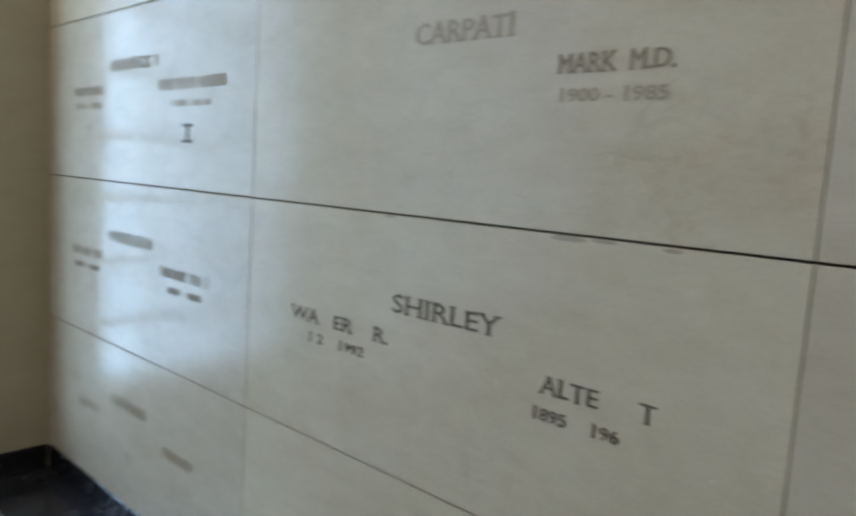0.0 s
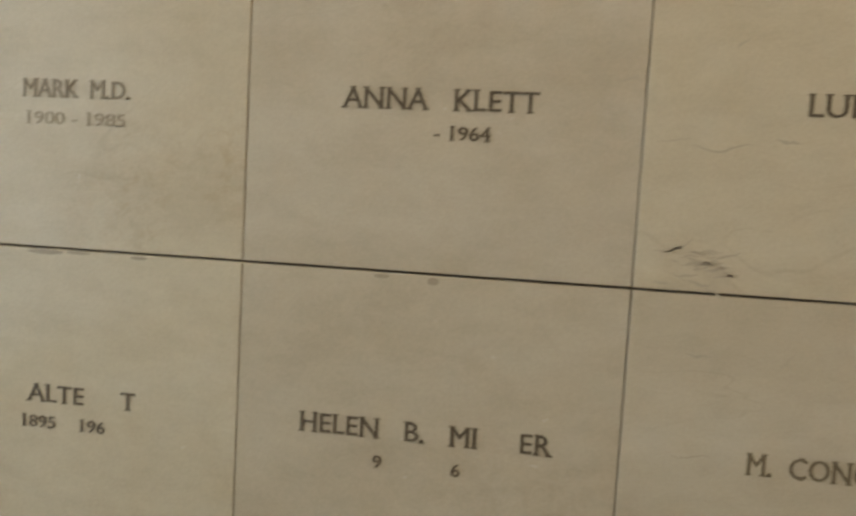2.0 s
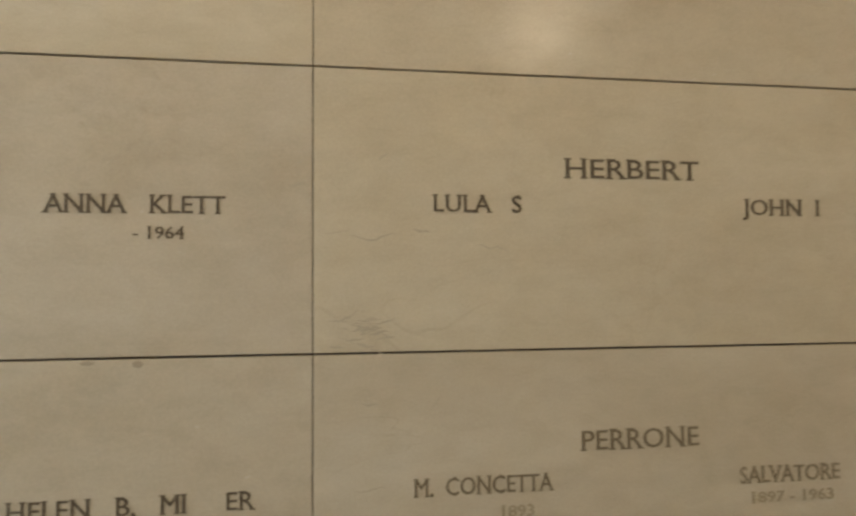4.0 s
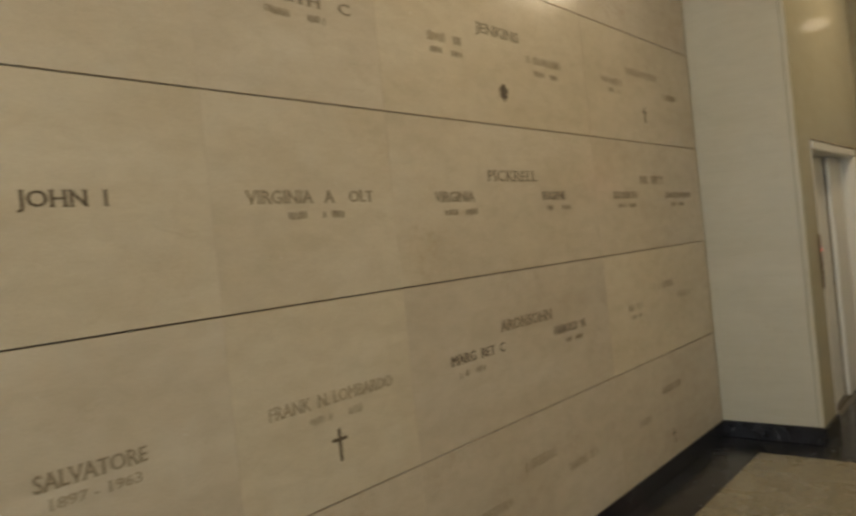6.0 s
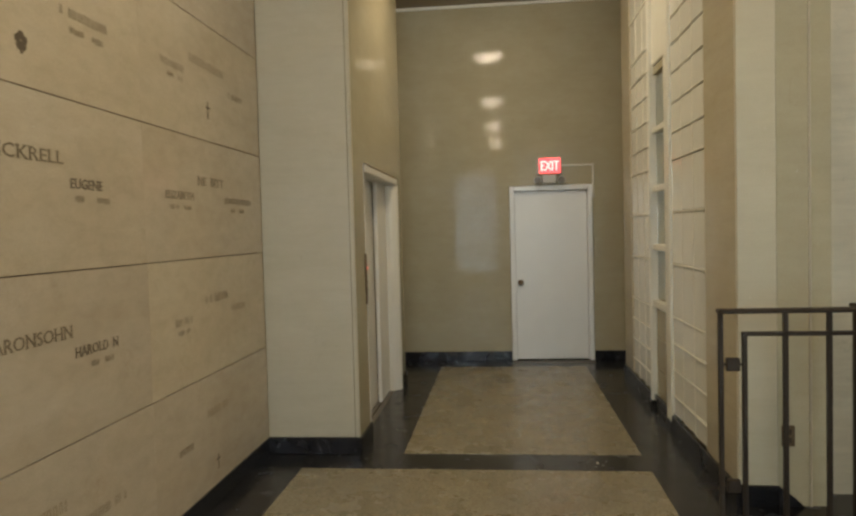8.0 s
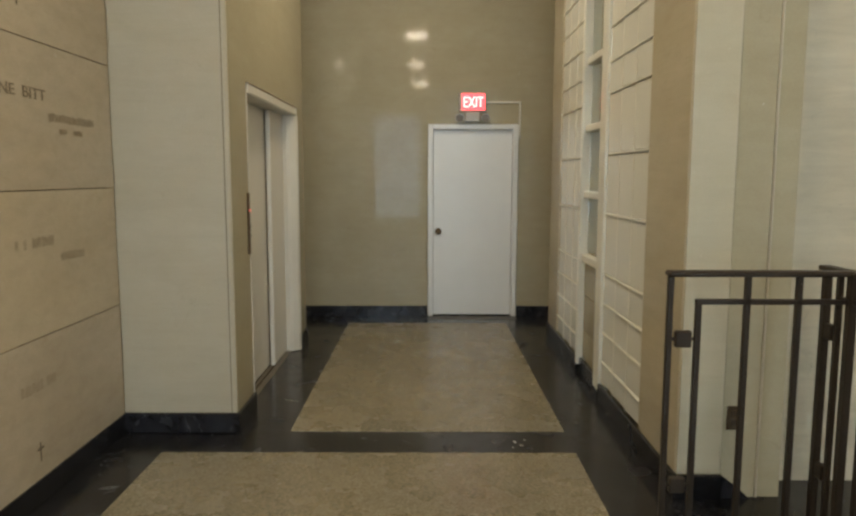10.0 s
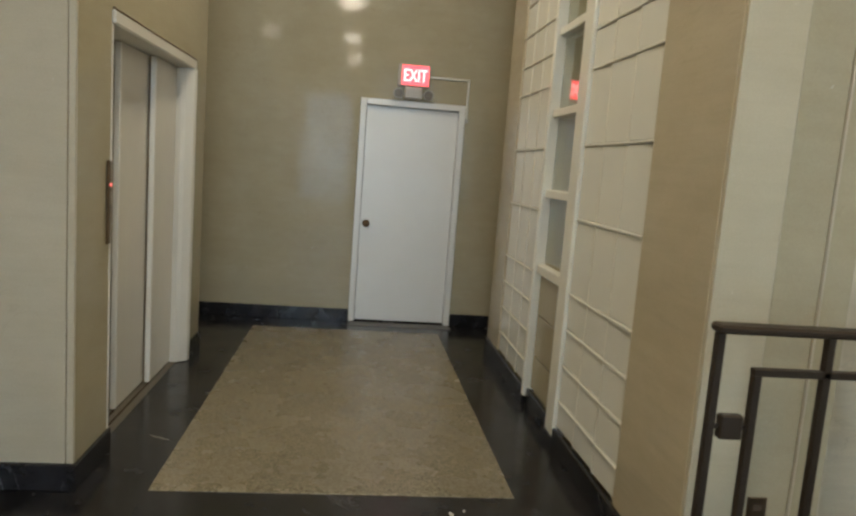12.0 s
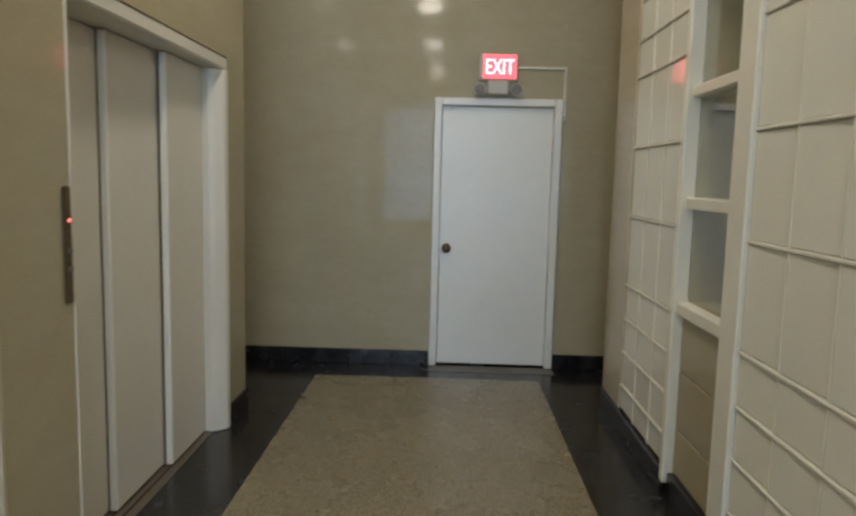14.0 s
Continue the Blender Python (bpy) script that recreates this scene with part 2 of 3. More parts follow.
for (xa, ya), (xb, yb) in (((7.316, 0.961), (7.254, 0.835)),):
    bm = bmesh.new()
    dx, dy = xb - xa, yb - ya
    wave = (0.0, 0.02, -0.03, 0.025, -0.015, 0.02, 0.0)
    rows = []
    for k, side in enumerate(wave):
        f = k / 6
        half = 0.03 * math.sin(math.pi * (f * 0.9 + 0.05))
        rows.append([bm.verts.new((xa + dx * f - dy * (side + q), ya + dy * f + dx * (side + q), 0.0008)) for q in (-half, half)])
    for p, q in zip(rows, rows[1:]):
        bm.faces.new((p[0], q[0], q[1], p[1]))
    part("white_vein", bm, GREYPLASTIC, floor, "thin white vein in the black stone")
part("threshold", boxes(((9.985, -0.99, -0.02), (END - 0.001, -0.03, 0.005)), bevel=0.002), SILL, floor, "worn grey stone door threshold")
ceiling = structure("ceiling", boxes(((WEST - 0.3, -3.8, TOP), (END + 0.2, 2.1, TOP + 0.2))), CEIL, "plain tan plaster ceiling", "ceiling")

wall_north = structure("wall_north", boxes(((WEST, NORTH + 0.04, 0), (PILLAR, NORTH + 0.3, TOP))), JOINT, "wall of beige marble crypt fronts with engraved names", "wall")
W2 = (0.2, 1.5, 0.3, 3.3)
# Made-up wide opening that lets the fill lamp in.
W_FILL = (-3.5, -0.4, 0.3, 4.0)
wall_west = structure("wall_west", boxes(((WEST - 0.25, -3.8, 0), (WEST, W_FILL[0], TOP)), ((WEST - 0.25, W_FILL[1], 0), (WEST, W2[0], TOP)), ((WEST - 0.25, W2[1], 0), (WEST, 2.1, TOP)),
                      ((WEST - 0.25, W_FILL[0], 0), (WEST, W_FILL[1], W_FILL[2])), ((WEST - 0.25, W_FILL[0], W_FILL[3]), (WEST, W_FILL[1], TOP)),
                      ((WEST - 0.25, W2[0], 0), (WEST, W2[1], W2[2])), ((WEST - 0.25, W2[0], W2[3]), (WEST, W2[1], TOP))), TAN, "tan polished marble wall with a daylight window and an added fill opening", "wall")
# Made-up wall, out of view, that shuts the hall off on this side.
wall_south = structure("wall_south", boxes(((WEST, -3.8, 0), (6.9, -3.6, TOP))), GREY, "unseen plain wall added to close the hall", "wall")
wall_end = structure("wall_end", boxes(((END, -0.03, 0), (END + 0.2, 1.9, TOP)), ((END, -1.9, 0), (END + 0.2, -0.988, TOP)), ((END, -0.988, 2.066), (END + 0.2, -0.03, TOP)),
                     ((END + 0.12, -0.988, 0), (END + 0.2, -0.03, 2.066))), TAN, "tan polished marble end wall round a white door", "wall")
structure("trim_cornice", boxes(((END - 0.02, -1.7, TOP - 0.035), (END - 0.002, 1.55, TOP - 0.002)), bevel=0.004), CREAM, "thin cream cornice strip under the ceiling", "trim")
structure("wall_niche_north", boxes(((NICHE_N, 1.6, 0), (END, 1.9, TOP))), TAN, "tan marble side wall of the end niche", "wall")
structure("wall_niche_south", boxes(((NICHE_S, -1.9, 0), (END, -1.7, TOP))), TAN, "tan marble side wall of the end niche", "wall")
wall_lift = structure("wall_elevator", boxes(((PILLAR + 0.02, LIFT_Y, 0), (7.11, 2.06, TOP)), ((8.71, LIFT_Y, 0), (NICHE_N, 2.06, TOP)), ((7.11, LIFT_Y, 2.1), (8.71, 2.06, TOP)),
                      ((7.11, LIFT_Y + 0.3, 0), (8.71, 2.06, 2.1))), TAN, "tan polished marble wall round an elevator", "wall")
part("corner_slab", boxes(((PILLAR, LIFT_Y - 0.004, 0.12), (PILLAR + 0.019, LIFT_Y + 0.026, TOP - 0.002)), bevel=0.003), LIT_PALE, wall_lift, "narrow marble corner strip, paled for the light on its west face")
part("joint", boxes(((PILLAR + 0.003, LIFT_Y + 0.0262, 0.121), (PILLAR + 0.019, LIFT_Y + 0.0298, TOP - 0.003))), SOFT, wall_lift, "thin dark joint")
part("facing_slab", boxes(((PILLAR, LIFT_Y + 0.03, 0.12), (PILLAR + 0.019, NORTH - 0.001, TOP - 0.002)), bevel=0.003), LIT_PALE, wall_lift, "cream marble facing slab, paled for the light on its west face")

# baseboards
def baseboard(lo, hi, name="baseboard"):
    structure(name, boxes((lo, hi), bevel=0.004), BLACK, "low black marble baseboard along the wall", "baseboard")


baseboard((WEST + 0.02, NORTH - 0.004, 0.001), (PILLAR - 0.016, NORTH + 0.039, 0.118))
baseboard((PILLAR - 0.014, LIFT_Y - 0.02, 0.001), (PILLAR + 0.018, NORTH + 0.03, 0.119))
baseboard((PILLAR + 0.02, LIFT_Y - 0.018, 0.001), (7.11, LIFT_Y - 0.001, 0.119))
baseboard((8.715, LIFT_Y - 0.016, 0.001), (NICHE_N + 0.01, LIFT_Y - 0.001, 0.119))
baseboard((END - 0.018, -0.028, 0.001), (END - 0.001, 1.6, 0.119))
baseboard((END - 0.018, -1.7, 0.001), (END - 0.001, -0.992, 0.119))
baseboard((WEST + 0.001, -3.58, 0.001), (WEST + 0.018, NORTH - 0.008, 0.119))

# south-east pier, its panels and window bay
wall_east = structure("wall_window_bay", boxes(((PIER + 0.02, -1.7, 0), (7.46, -1.26, TOP)), ((8.0, -1.7, 0), (NICHE_S, -1.26, TOP)),
                      ((7.46, -1.7, 0), (8.0, -1.26, 0.93)), ((7.46, -1.7, 2.83), (8.0, -1.26, TOP))), TAN, "marble and cream panelled wall with a narrow window bay", "wall")
part("pilaster", boxes(((PIER + 0.02, -1.259, 0.12), (6.44, SOUTH, TOP - 0.002)), bevel=0.003), PILASTER, wall_east, "tan marble pilaster")
part("pilaster", boxes(((8.90, -1.259, 0.12), (NICHE_S, SOUTH, TOP - 0.002)), bevel=0.003), PILASTER, wall_east, "tan marble pilaster")
part("facing_slab", boxes(((PIER, -1.41, 0.12), (PIER + 0.019, SOUTH - 0.002, TOP - 0.002)), bevel=0.003), LIT_PALE, wall_east, "cream marble facing slab, paled for the light on its west face")
part("return_slab", boxes(((PIER + 0.012, -1.58, 0.0), (PIER + 0.0195, -1.412, TOP - 0.002)), bevel=0.002), TAN, wall_east, "tan marble return slab")
part("corner_bead", boxes(((PIER + 0.006, -1.592, 0.0), (PIER + 0.03, -1.581, TOP - 0.002)), bevel=0.002), LIT_PALE, wall_east)
part("jamb", boxes(((7.31, -1.259, 0.06), (7.46, SOUTH + 0.012, TOP - 0.002)), bevel=0.006), CREAM, wall_east, "cream painted window jamb")
part("jamb", boxes(((8.0, -1.259, 0.06), (8.05, SOUTH + 0.012, TOP - 0.002)), bevel=0.006), CREAM, wall_east, "cream painted window jamb")
part("lintel", boxes(((7.462, -1.259, 2.83), (7.998, SOUTH - 0.03, 2.9)), bevel=0.004), TAN, wall_east)
part("upper_panel", boxes(((7.462, -1.259, 2.905), (7.998, SOUTH - 0.02, TOP - 0.002)), bevel=0.004), CREAM, wall_east)
for z0, z1 in ((0.12, 0.335), (0.34, 0.605), (0.61, 0.87)):
    part("spandrel_slab", boxes(((7.463, -1.259, z0), (7.997, SOUTH - 0.035, z1)), bevel=0.004), TAN, wall_east)
baseboard((PIER - 0.016, SOUTH - 0.005, 0.001), (7.30, SOUTH + 0.016, 0.119))
baseboard((7.47, SOUTH - 0.034, 0.001), (7.99, SOUTH - 0.008, 0.117))
baseboard((8.06, SOUTH - 0.005, 0.001), (NICHE_S + 0.01, SOUTH + 0.016, 0.119))
baseboard((7.302, SOUTH - 0.003, 0.001), (7.466, SOUTH + 0.02, 0.06))
baseboard((7.996, SOUTH - 0.003, 0.001), (8.056, SOUTH + 0.02, 0.06))
baseboard((PIER - 0.016, -1.41, 0.001), (PIER - 0.001, SOUTH - 0.006, 0.119))
bm = bmesh.new()
low = [bm.verts.new((PIER - 0.004, y, z)) for y, z in ((-1.411, 0.001), (-1.411, 0.118), (-1.5, 0.05), (-1.55, 0.001))]
face_loop = bm.faces.new(low)
pushed = bmesh.ops.extrude_face_region(bm, geom=[face_loop])
bmesh.ops.translate(bm, verts=[g for g in pushed["geom"] if isinstance(g, bmesh.types.BMVert)], vec=(0.015, 0, 0))
bmesh.ops.recalc_face_normals(bm, faces=bm.faces)
structure("baseboard_end", bm, BLACK, "sloping black marble end of the baseboard", "baseboard")
structure("wall_stair", boxes(((6.05, -3.6, 0), (6.25, -1.702, TOP))), STAIRWALL, "pale streaked marble wall behind the railing", "wall")

# window bays
window_1 = thing("window_1", (7.695, -1.3, 0.93), "narrow cream window with dark panes", "window", kind="structure")
part("window_sill", boxes(((7.462, -1.4, 0.872), (7.998, SOUTH - 0.005, 0.93)), bevel=0.006), CREAM, window_1)
for z in (1.38, 1.87, 2.36):
    part("glazing_bar", boxes(((7.461, -1.33, z - 0.025), (7.999, -1.212, z + 0.025)), bevel=0.005), CREAM, window_1)
zs = (0.93, 1.38, 1.87, 2.36, 2.83)
for z0, z1 in zip(zs, zs[1:]):
    pane = part("pane", boxes(((7.466, -1.258, z0 + 0.02), (7.994, -1.252, z1 - 0.02))), GLASS, window_1)
    pane.rotation_euler.z = radians(0.4)
    pane.visible_shadow = False
# Added closed box that keeps light from behind off the panes.
structure("window_shaft", boxes(((7.3, -2.4, 0.7), (8.1, -2.35, 3.0)), ((7.3, -2.35, 0.7), (7.34, -1.7, 3.0)), ((8.06, -2.35, 0.7), (8.1, -1.7, 3.0)),
          ((7.3, -2.4, 0.66), (8.1, -1.7, 0.7)), ((7.3, -2.4, 3.0), (8.1, -1.7, 3.04))), OUTDIM, "grey closed box added behind the window to keep it dim", "shaft")
def bay_window(name, y0, y1, z0, z1, columns, rows):
    w = thing(name, (WEST - 0.1, (y0 + y1) / 2, z0), "cream window with small panes in daylight", "window", kind="structure")
    part("window_sill", boxes(((WEST - 0.2, y0 + 0.002, z0 + 0.002), (WEST + 0.02, y1 - 0.002, z0 + 0.05)), bevel=0.006), CREAM, w)
    heights = [z0 + 0.05 + (z1 - z0 - 0.05) * k / rows for k in range(rows + 1)]
    sides = [y0 + (y1 - y0) * k / columns for k in range(columns + 1)]
    for z in heights[1:-1]:
        part("glazing_bar", boxes(((WEST - 0.13, y0 + 0.001, z - 0.014), (WEST - 0.08, y1 - 0.001, z + 0.014)), bevel=0.004), CREAM, w)
    for y in sides[1:-1]:
        part("mullion", boxes(((WEST - 0.135, y - 0.014, z0 + 0.052), (WEST - 0.075, y + 0.014, z1 - 0.002)), bevel=0.004), CREAM, w)
    for ya, yb in zip(sides, sides[1:]):
        for za, zb in zip(heights, heights[1:]):
            pane = part("pane", boxes(((WEST - 0.106, ya + 0.01, za + 0.01), (WEST - 0.1, yb - 0.01, zb - 0.01))), GLASS, w)
            pane.visible_shadow = False


bay_window("window_2", *W2, 4, 9)
# The second, wide window is unseen and added only around the fill lamp.
bay_window("window_3", *W_FILL, 7, 8)
structure("backdrop_day", boxes(((WEST - 1.2, -5.0, 0.0), (WEST - 1.18, 1.9, 4.2))), OUTSIDE, "pale blue daylight outside the window", "backdrop")

# ---- door ----
door_1 = thing("door_1", (END, -0.51, 0), "closed white painted metal door in a white frame", "door", kind="structure")
part("door_frame", boxes(((END - 0.03, -0.088, 0.008), (END + 0.1, -0.032, 2.064)), ((END - 0.03, -0.986, 0.008), (END + 0.1, -0.93, 2.064)),
     ((END - 0.03, -0.93, 2.008), (END + 0.1, -0.088, 2.064)), bevel=0.006), WHITE, door_1)
leaf = part("door_leaf", boxes(((END + 0.026, -0.927, 0.018), (END + 0.055, -0.091, 2.004)), bevel=0.004), WHITE, door_1)
part("door_stop_shadow", boxes(((END + 0.056, -0.93, 0.009), (END + 0.1, -0.088, 2.008))), JOINT, door_1)
kb = bmesh.new()
rod(kb, (END + 0.026, -0.145, 0.93), (END + 0.004, -0.145, 0.93), 0.034, 20)
rod(kb, (END + 0.004, -0.145, 0.93), (END - 0.03, -0.145, 0.93), 0.013, 14)
bmesh.ops.create_uvsphere(kb, u_segments=16, v_segments=10, radius=0.03, matrix=Matrix.Translation((END - 0.045, -0.145, 0.93)) @ Matrix.Diagonal((0.75, 1, 1, 1)))
part("door_knob", kb, BRASS, leaf, "dark brass door knob", True)
for z in (0.25, 1.02, 1.85):
    hb = bmesh.new()
    rod(hb, (END - 0.004, -0.93, z - 0.05), (END - 0.004, -0.93, z + 0.05), 0.008, 10)
    part("hinge", hb, WHITE, door_1)


# ---- writing ----
def lettering(text, x0, x1, z, cap, y, facing="south"):
    """Raised mesh of the text, set to run from x0 to x1 with its base at z."""
    cu = bpy.data.curves.new("lettering", "FONT")
    cu.body, cu.extrude, cu.resolution_u = text, 0.0004, 3
    ob = bpy.data.objects.new("lettering", cu)
    scene.collection.objects.link(ob)
    dg = bpy.context.evaluated_depsgraph_get()
    me = bpy.data.meshes.new_from_object(ob.evaluated_get(dg))
    bm = bmesh.new()
    bm.from_mesh(me)
    bpy.data.objects.remove(ob)
    bpy.data.meshes.remove(me)
    bpy.data.curves.remove(cu)
    top = max(v.co.y for v in bm.verts)
    ends = {}
    for e in bm.edges:
        a, b = e.verts
        for level in (0.0, top):
            if facing == "south" and max(abs(a.co.y - level), abs(b.co.y - level)) < 0.012 and abs(a.co.x - b.co.x) > 0.02:
                ends.setdefault(level, []).append((min(a.co.x, b.co.x), max(a.co.x, b.co.x)))
    for level, spans in ends.items():
        for xa, xb in set((round(p, 3), round(q, 3)) for p, q in spans):
            if xb - xa < 0.2:
                ya = level - 0.02 if level else -0.025
                box(bm, (xa - 0.055, ya, -0.0003), (xb + 0.055, ya + 0.045, 0.0003))
    low, high = min(v.co.x for v in bm.verts), max(v.co.x for v in bm.verts)
    sx, sz = (x1 - x0) / (high - low), cap / 0.73
    for v in bm.verts:
        u, w, d = (v.co.x - low) * sx, v.co.y * sz, v.co.z
        v.co = (x0 + u, y - 0.001 - d, z + w) if facing == "south" else (y - 0.001 - d, x0 - u, z + w)
    twin = bmesh.ops.duplicate(bm, geom=list(bm.verts) + list(bm.edges) + list(bm.faces))
    bold = Vector((0.0014, -0.0002, 0.0004)) if facing == "south" else Vector((-0.0002, -0.003, 0))
    bmesh.ops.translate(bm, verts=[g for g in twin["geom"] if isinstance(g, bmesh.types.BMVert)], vec=bold)
    bmesh.ops.recalc_face_normals(bm, faces=bm.faces)
    return bm


# ---- crypt fronts ----
COLUMNS = (-3.03, -1.33, 0.253, 1.038, 2.65, 3.43, 5.07, 6.688)
ROWSZ = (0.12, 0.77, 1.446, 2.121, 2.80, 3.48, 4.198)
GAPS = {0.253: 0.0013, 1.038: 0.0013, -1.33: 0.0009}
FRONTS = {}
for i, (x0, x1) in enumerate(zip(COLUMNS, COLUMNS[1:])):
    for j, (z0, z1) in enumerate(zip(ROWSZ, ROWSZ[1:])):
        g0, g1 = GAPS.get(x0, 0.0003), GAPS.get(x1, 0.0003)
        step = 0.0002 * ((i * 7 + j * 3) % 3 - 1)
        low_gap = 0.0026 if j else 0.0
        FRONTS[i, j] = part("crypt_front", boxes(((x0 + g0, NORTH + step, z0 + low_gap), (x1 - g1, NORTH + 0.038, z1 - 0.0026)), bevel=0.0012 if i < 3 else 0.0006), CRYPT, wall_north)


def front_at(x, z):
    i = max(k for k, c in enumerate(COLUMNS) if c <= x)
    j = max(k for k, c in enumerate(ROWSZ) if c <= z)
    return FRONTS[i, j], NORTH + 0.0002 * ((i * 7 + j * 3) % 3 - 1)


BIG, MID, SMALL = 0.05, 0.042, 0.028
for text, x0, x1, z, cap, mat in (
    ("CARPATI", -0.666, -0.376, 1.857, BIG, FADED), ("MARK  M.D.", -0.260, -0.010, 1.77, 0.038, BLUR), ("1900 - 1985", -0.250, -0.020, 1.712, SMALL, FADED),
    ("ANNA   KLETT", 0.450, 0.840, 1.77, MID, INK), ("- 1964", 0.640, 0.750, 1.712, SMALL, INK),
    ("SHIRLEY", -0.690, -0.350, 1.2, 0.047, INK), ("ALTE     T", -0.240, 0.020, 1.105, 0.04, INK), ("1895    196", -0.250, -0.050, 1.046, SMALL, INK),
    ("WA   ER    R.", -1.110, -0.700, 1.11, 0.04, INK), ("1 2    1992", -1.020, -0.790, 1.055, SMALL, INK),
    ("HELEN   B.   MI     ER", 0.390, 0.910, 1.103, MID, INK), ("9            6", 0.550, 0.730, 1.04, SMALL, INK),
    ("HERBERT", 1.650, 2.010, 1.868, BIG, INK), ("LULA   S", 1.320, 1.540, 1.78, MID, INK), ("JOHN  I", 2.130, 2.350, 1.78, MID, INK),
    ("PERRONE", 1.680, 1.990, 1.2, BIG, SOFT), ("M.  CONCETTA", 1.270, 1.610, 1.11, MID, SOFT), ("1893", 1.480, 1.560, 1.052, SMALL, FADED),
    ("SALVATORE", 2.100, 2.380, 1.1, MID, BLUR), ("1897 - 1963", 2.130, 2.360, 1.05, SMALL, FADED),
    ("VIRGINIA   A    OLT", 2.770, 3.320, 1.778, MID, BLUR), ("PICKRELL", 4.050, 4.460, 1.862, BIG, SOFT), ("VIRGINIA", 3.670, 3.940, 1.772, MID, SOFT),
    ("EUGENE", 4.500, 4.720, 1.772, MID, INK), ("NE  BITT", 5.660, 6.020, 1.86, BIG, SOFT), ("ELIZABETH", 5.280, 5.600, 1.77, MID, SOFT),
    ("FRANK  N. LOMBARDO", 2.770, 3.320, 1.1, MID, FADED), ("ARONSOHN", 4.030, 4.470, 1.185, BIG, SOFT), ("MARG  RET  C", 3.670, 4.050, 1.098, MID, INK),
    ("ELIZABETH   C", 2.72, 3.3, 2.455, 0.04, SOFT), ("JENKINS", 4.07, 4.42, 2.535, 0.048, SOFT),
    ("HAROLD  N", 4.480, 4.790, 1.1, MID, INK),
):
    slab, face = front_at((x0 + x1) / 2, z)
    part("inscription", lettering(text, x0, x1, z, cap, face), mat, slab)

# writing worn past reading: plain bars
rng = random.Random(4)
for x0, x1, z, cap, mat in (
    (2.930, 3.170, 1.724, 0.026, BLUR), (3.730, 3.960, 1.715, 0.026, BLUR), (4.530, 4.770, 1.718, 0.026, BLUR), (5.330, 5.570, 1.714, 0.026, BLUR), (6.040, 6.480, 1.766, 0.04, BLUR),
    (6.130, 6.350, 1.712, 0.026, BLUR), (2.930, 3.160, 1.045, 0.026, FADED), (3.720, 3.900, 1.042, 0.026, BLUR), (4.570, 4.750, 1.045, 0.026, BLUR),
    (5.670, 6.020, 1.185, 0.048, FADED), (5.330, 5.530, 1.1, 0.04, FADED), (5.360, 5.500, 1.05, 0.026, FADED), (6.080, 6.350, 1.1, 0.04, FADED),
    (4.120, 4.390, 0.525, 0.048, FADED), (4.500, 4.810, 0.415, 0.04, FADED), (3.700, 4.000, 0.42, 0.04, FADED), (5.680, 5.960, 0.53, 0.048, FADED), (5.320, 5.490, 0.415, 0.04, FADED),
    (3.730, 3.960, 2.445, 0.04, BLUR), (3.740, 3.960, 2.395, 0.026, BLUR), (4.480, 4.800, 2.45, 0.04, BLUR), (4.540, 4.780, 2.39, 0.026, BLUR),
    (2.920, 3.180, 2.4, 0.026, BLUR), (5.610, 6.080, 2.535, 0.048, FADED), (5.280, 5.540, 2.45, 0.04, FADED), (5.350, 5.540, 2.4, 0.026, FADED),
    (6.120, 6.430, 2.43, 0.04, FADED),
    (-2.356, -1.976, 1.885, 0.048, FADED), (-2.716, -2.436, 1.795, 0.04, FADED), (-2.706, -2.436, 1.74, 0.026, FADED), (-1.946, -1.496, 1.795, 0.042, FADED), (-1.856, -1.596, 1.735, 0.026, FADED),
    (-2.356, -1.966, 1.2, 0.048, BLUR), (-2.726, -2.436, 1.11, 0.04, BLUR), (-2.706, -2.456, 1.055, 0.026, BLUR), (-1.916, -1.576, 1.115, 0.04, BLUR), (-1.856, -1.616, 1.06, 0.026, BLUR),
    (-2.316, -1.996, 0.52, 0.048, FADED), (-2.636, -2.456, 0.43, 0.04, FADED), (-1.886, -1.656, 0.43, 0.04, FADED),
):
    slab, face = front_at((x0 + x1) / 2, z)
    bm, x = bmesh.new(), x0
    while x < x1 - 0.008:
        w = cap * rng.uniform(0.35, 0.7)
        if (cap > 0.03 or not 0.36 < (x - x0) / (x1 - x0) < 0.6) and rng.random() > 0.08:
            for k in range(2):
                xa = x + k * w * 0.55
                box(bm, (xa, face - 0.0016, z + cap * rng.uniform(0, 0.1)), (min(xa + w * 0.2, x1), face - 0.0008, z + cap * rng.uniform(0.85, 1.0)))
            base = z + cap * rng.choice((0.0, 0.42, 0.84))
            box(bm, (x, face - 0.0014, base), (min(x + w * 0.7, x1), face - 0.0007, base + cap * 0.16))
        x += w * 1.22
    part("inscription", bm, mat, slab)


def latin_cross(x, z, high, mat):
    slab, face = front_at(x, z)
    w = high * 0.055
    part("engraved_cross", boxes(((x - w, face - 0.0018, z), (x + w, face - 0.0008, z + high)), ((x - high * 0.3, face - 0.0016, z + high * 0.62), (x + high * 0.3, face - 0.0007, z + high * 0.73)), bevel=0.0002), mat, slab)


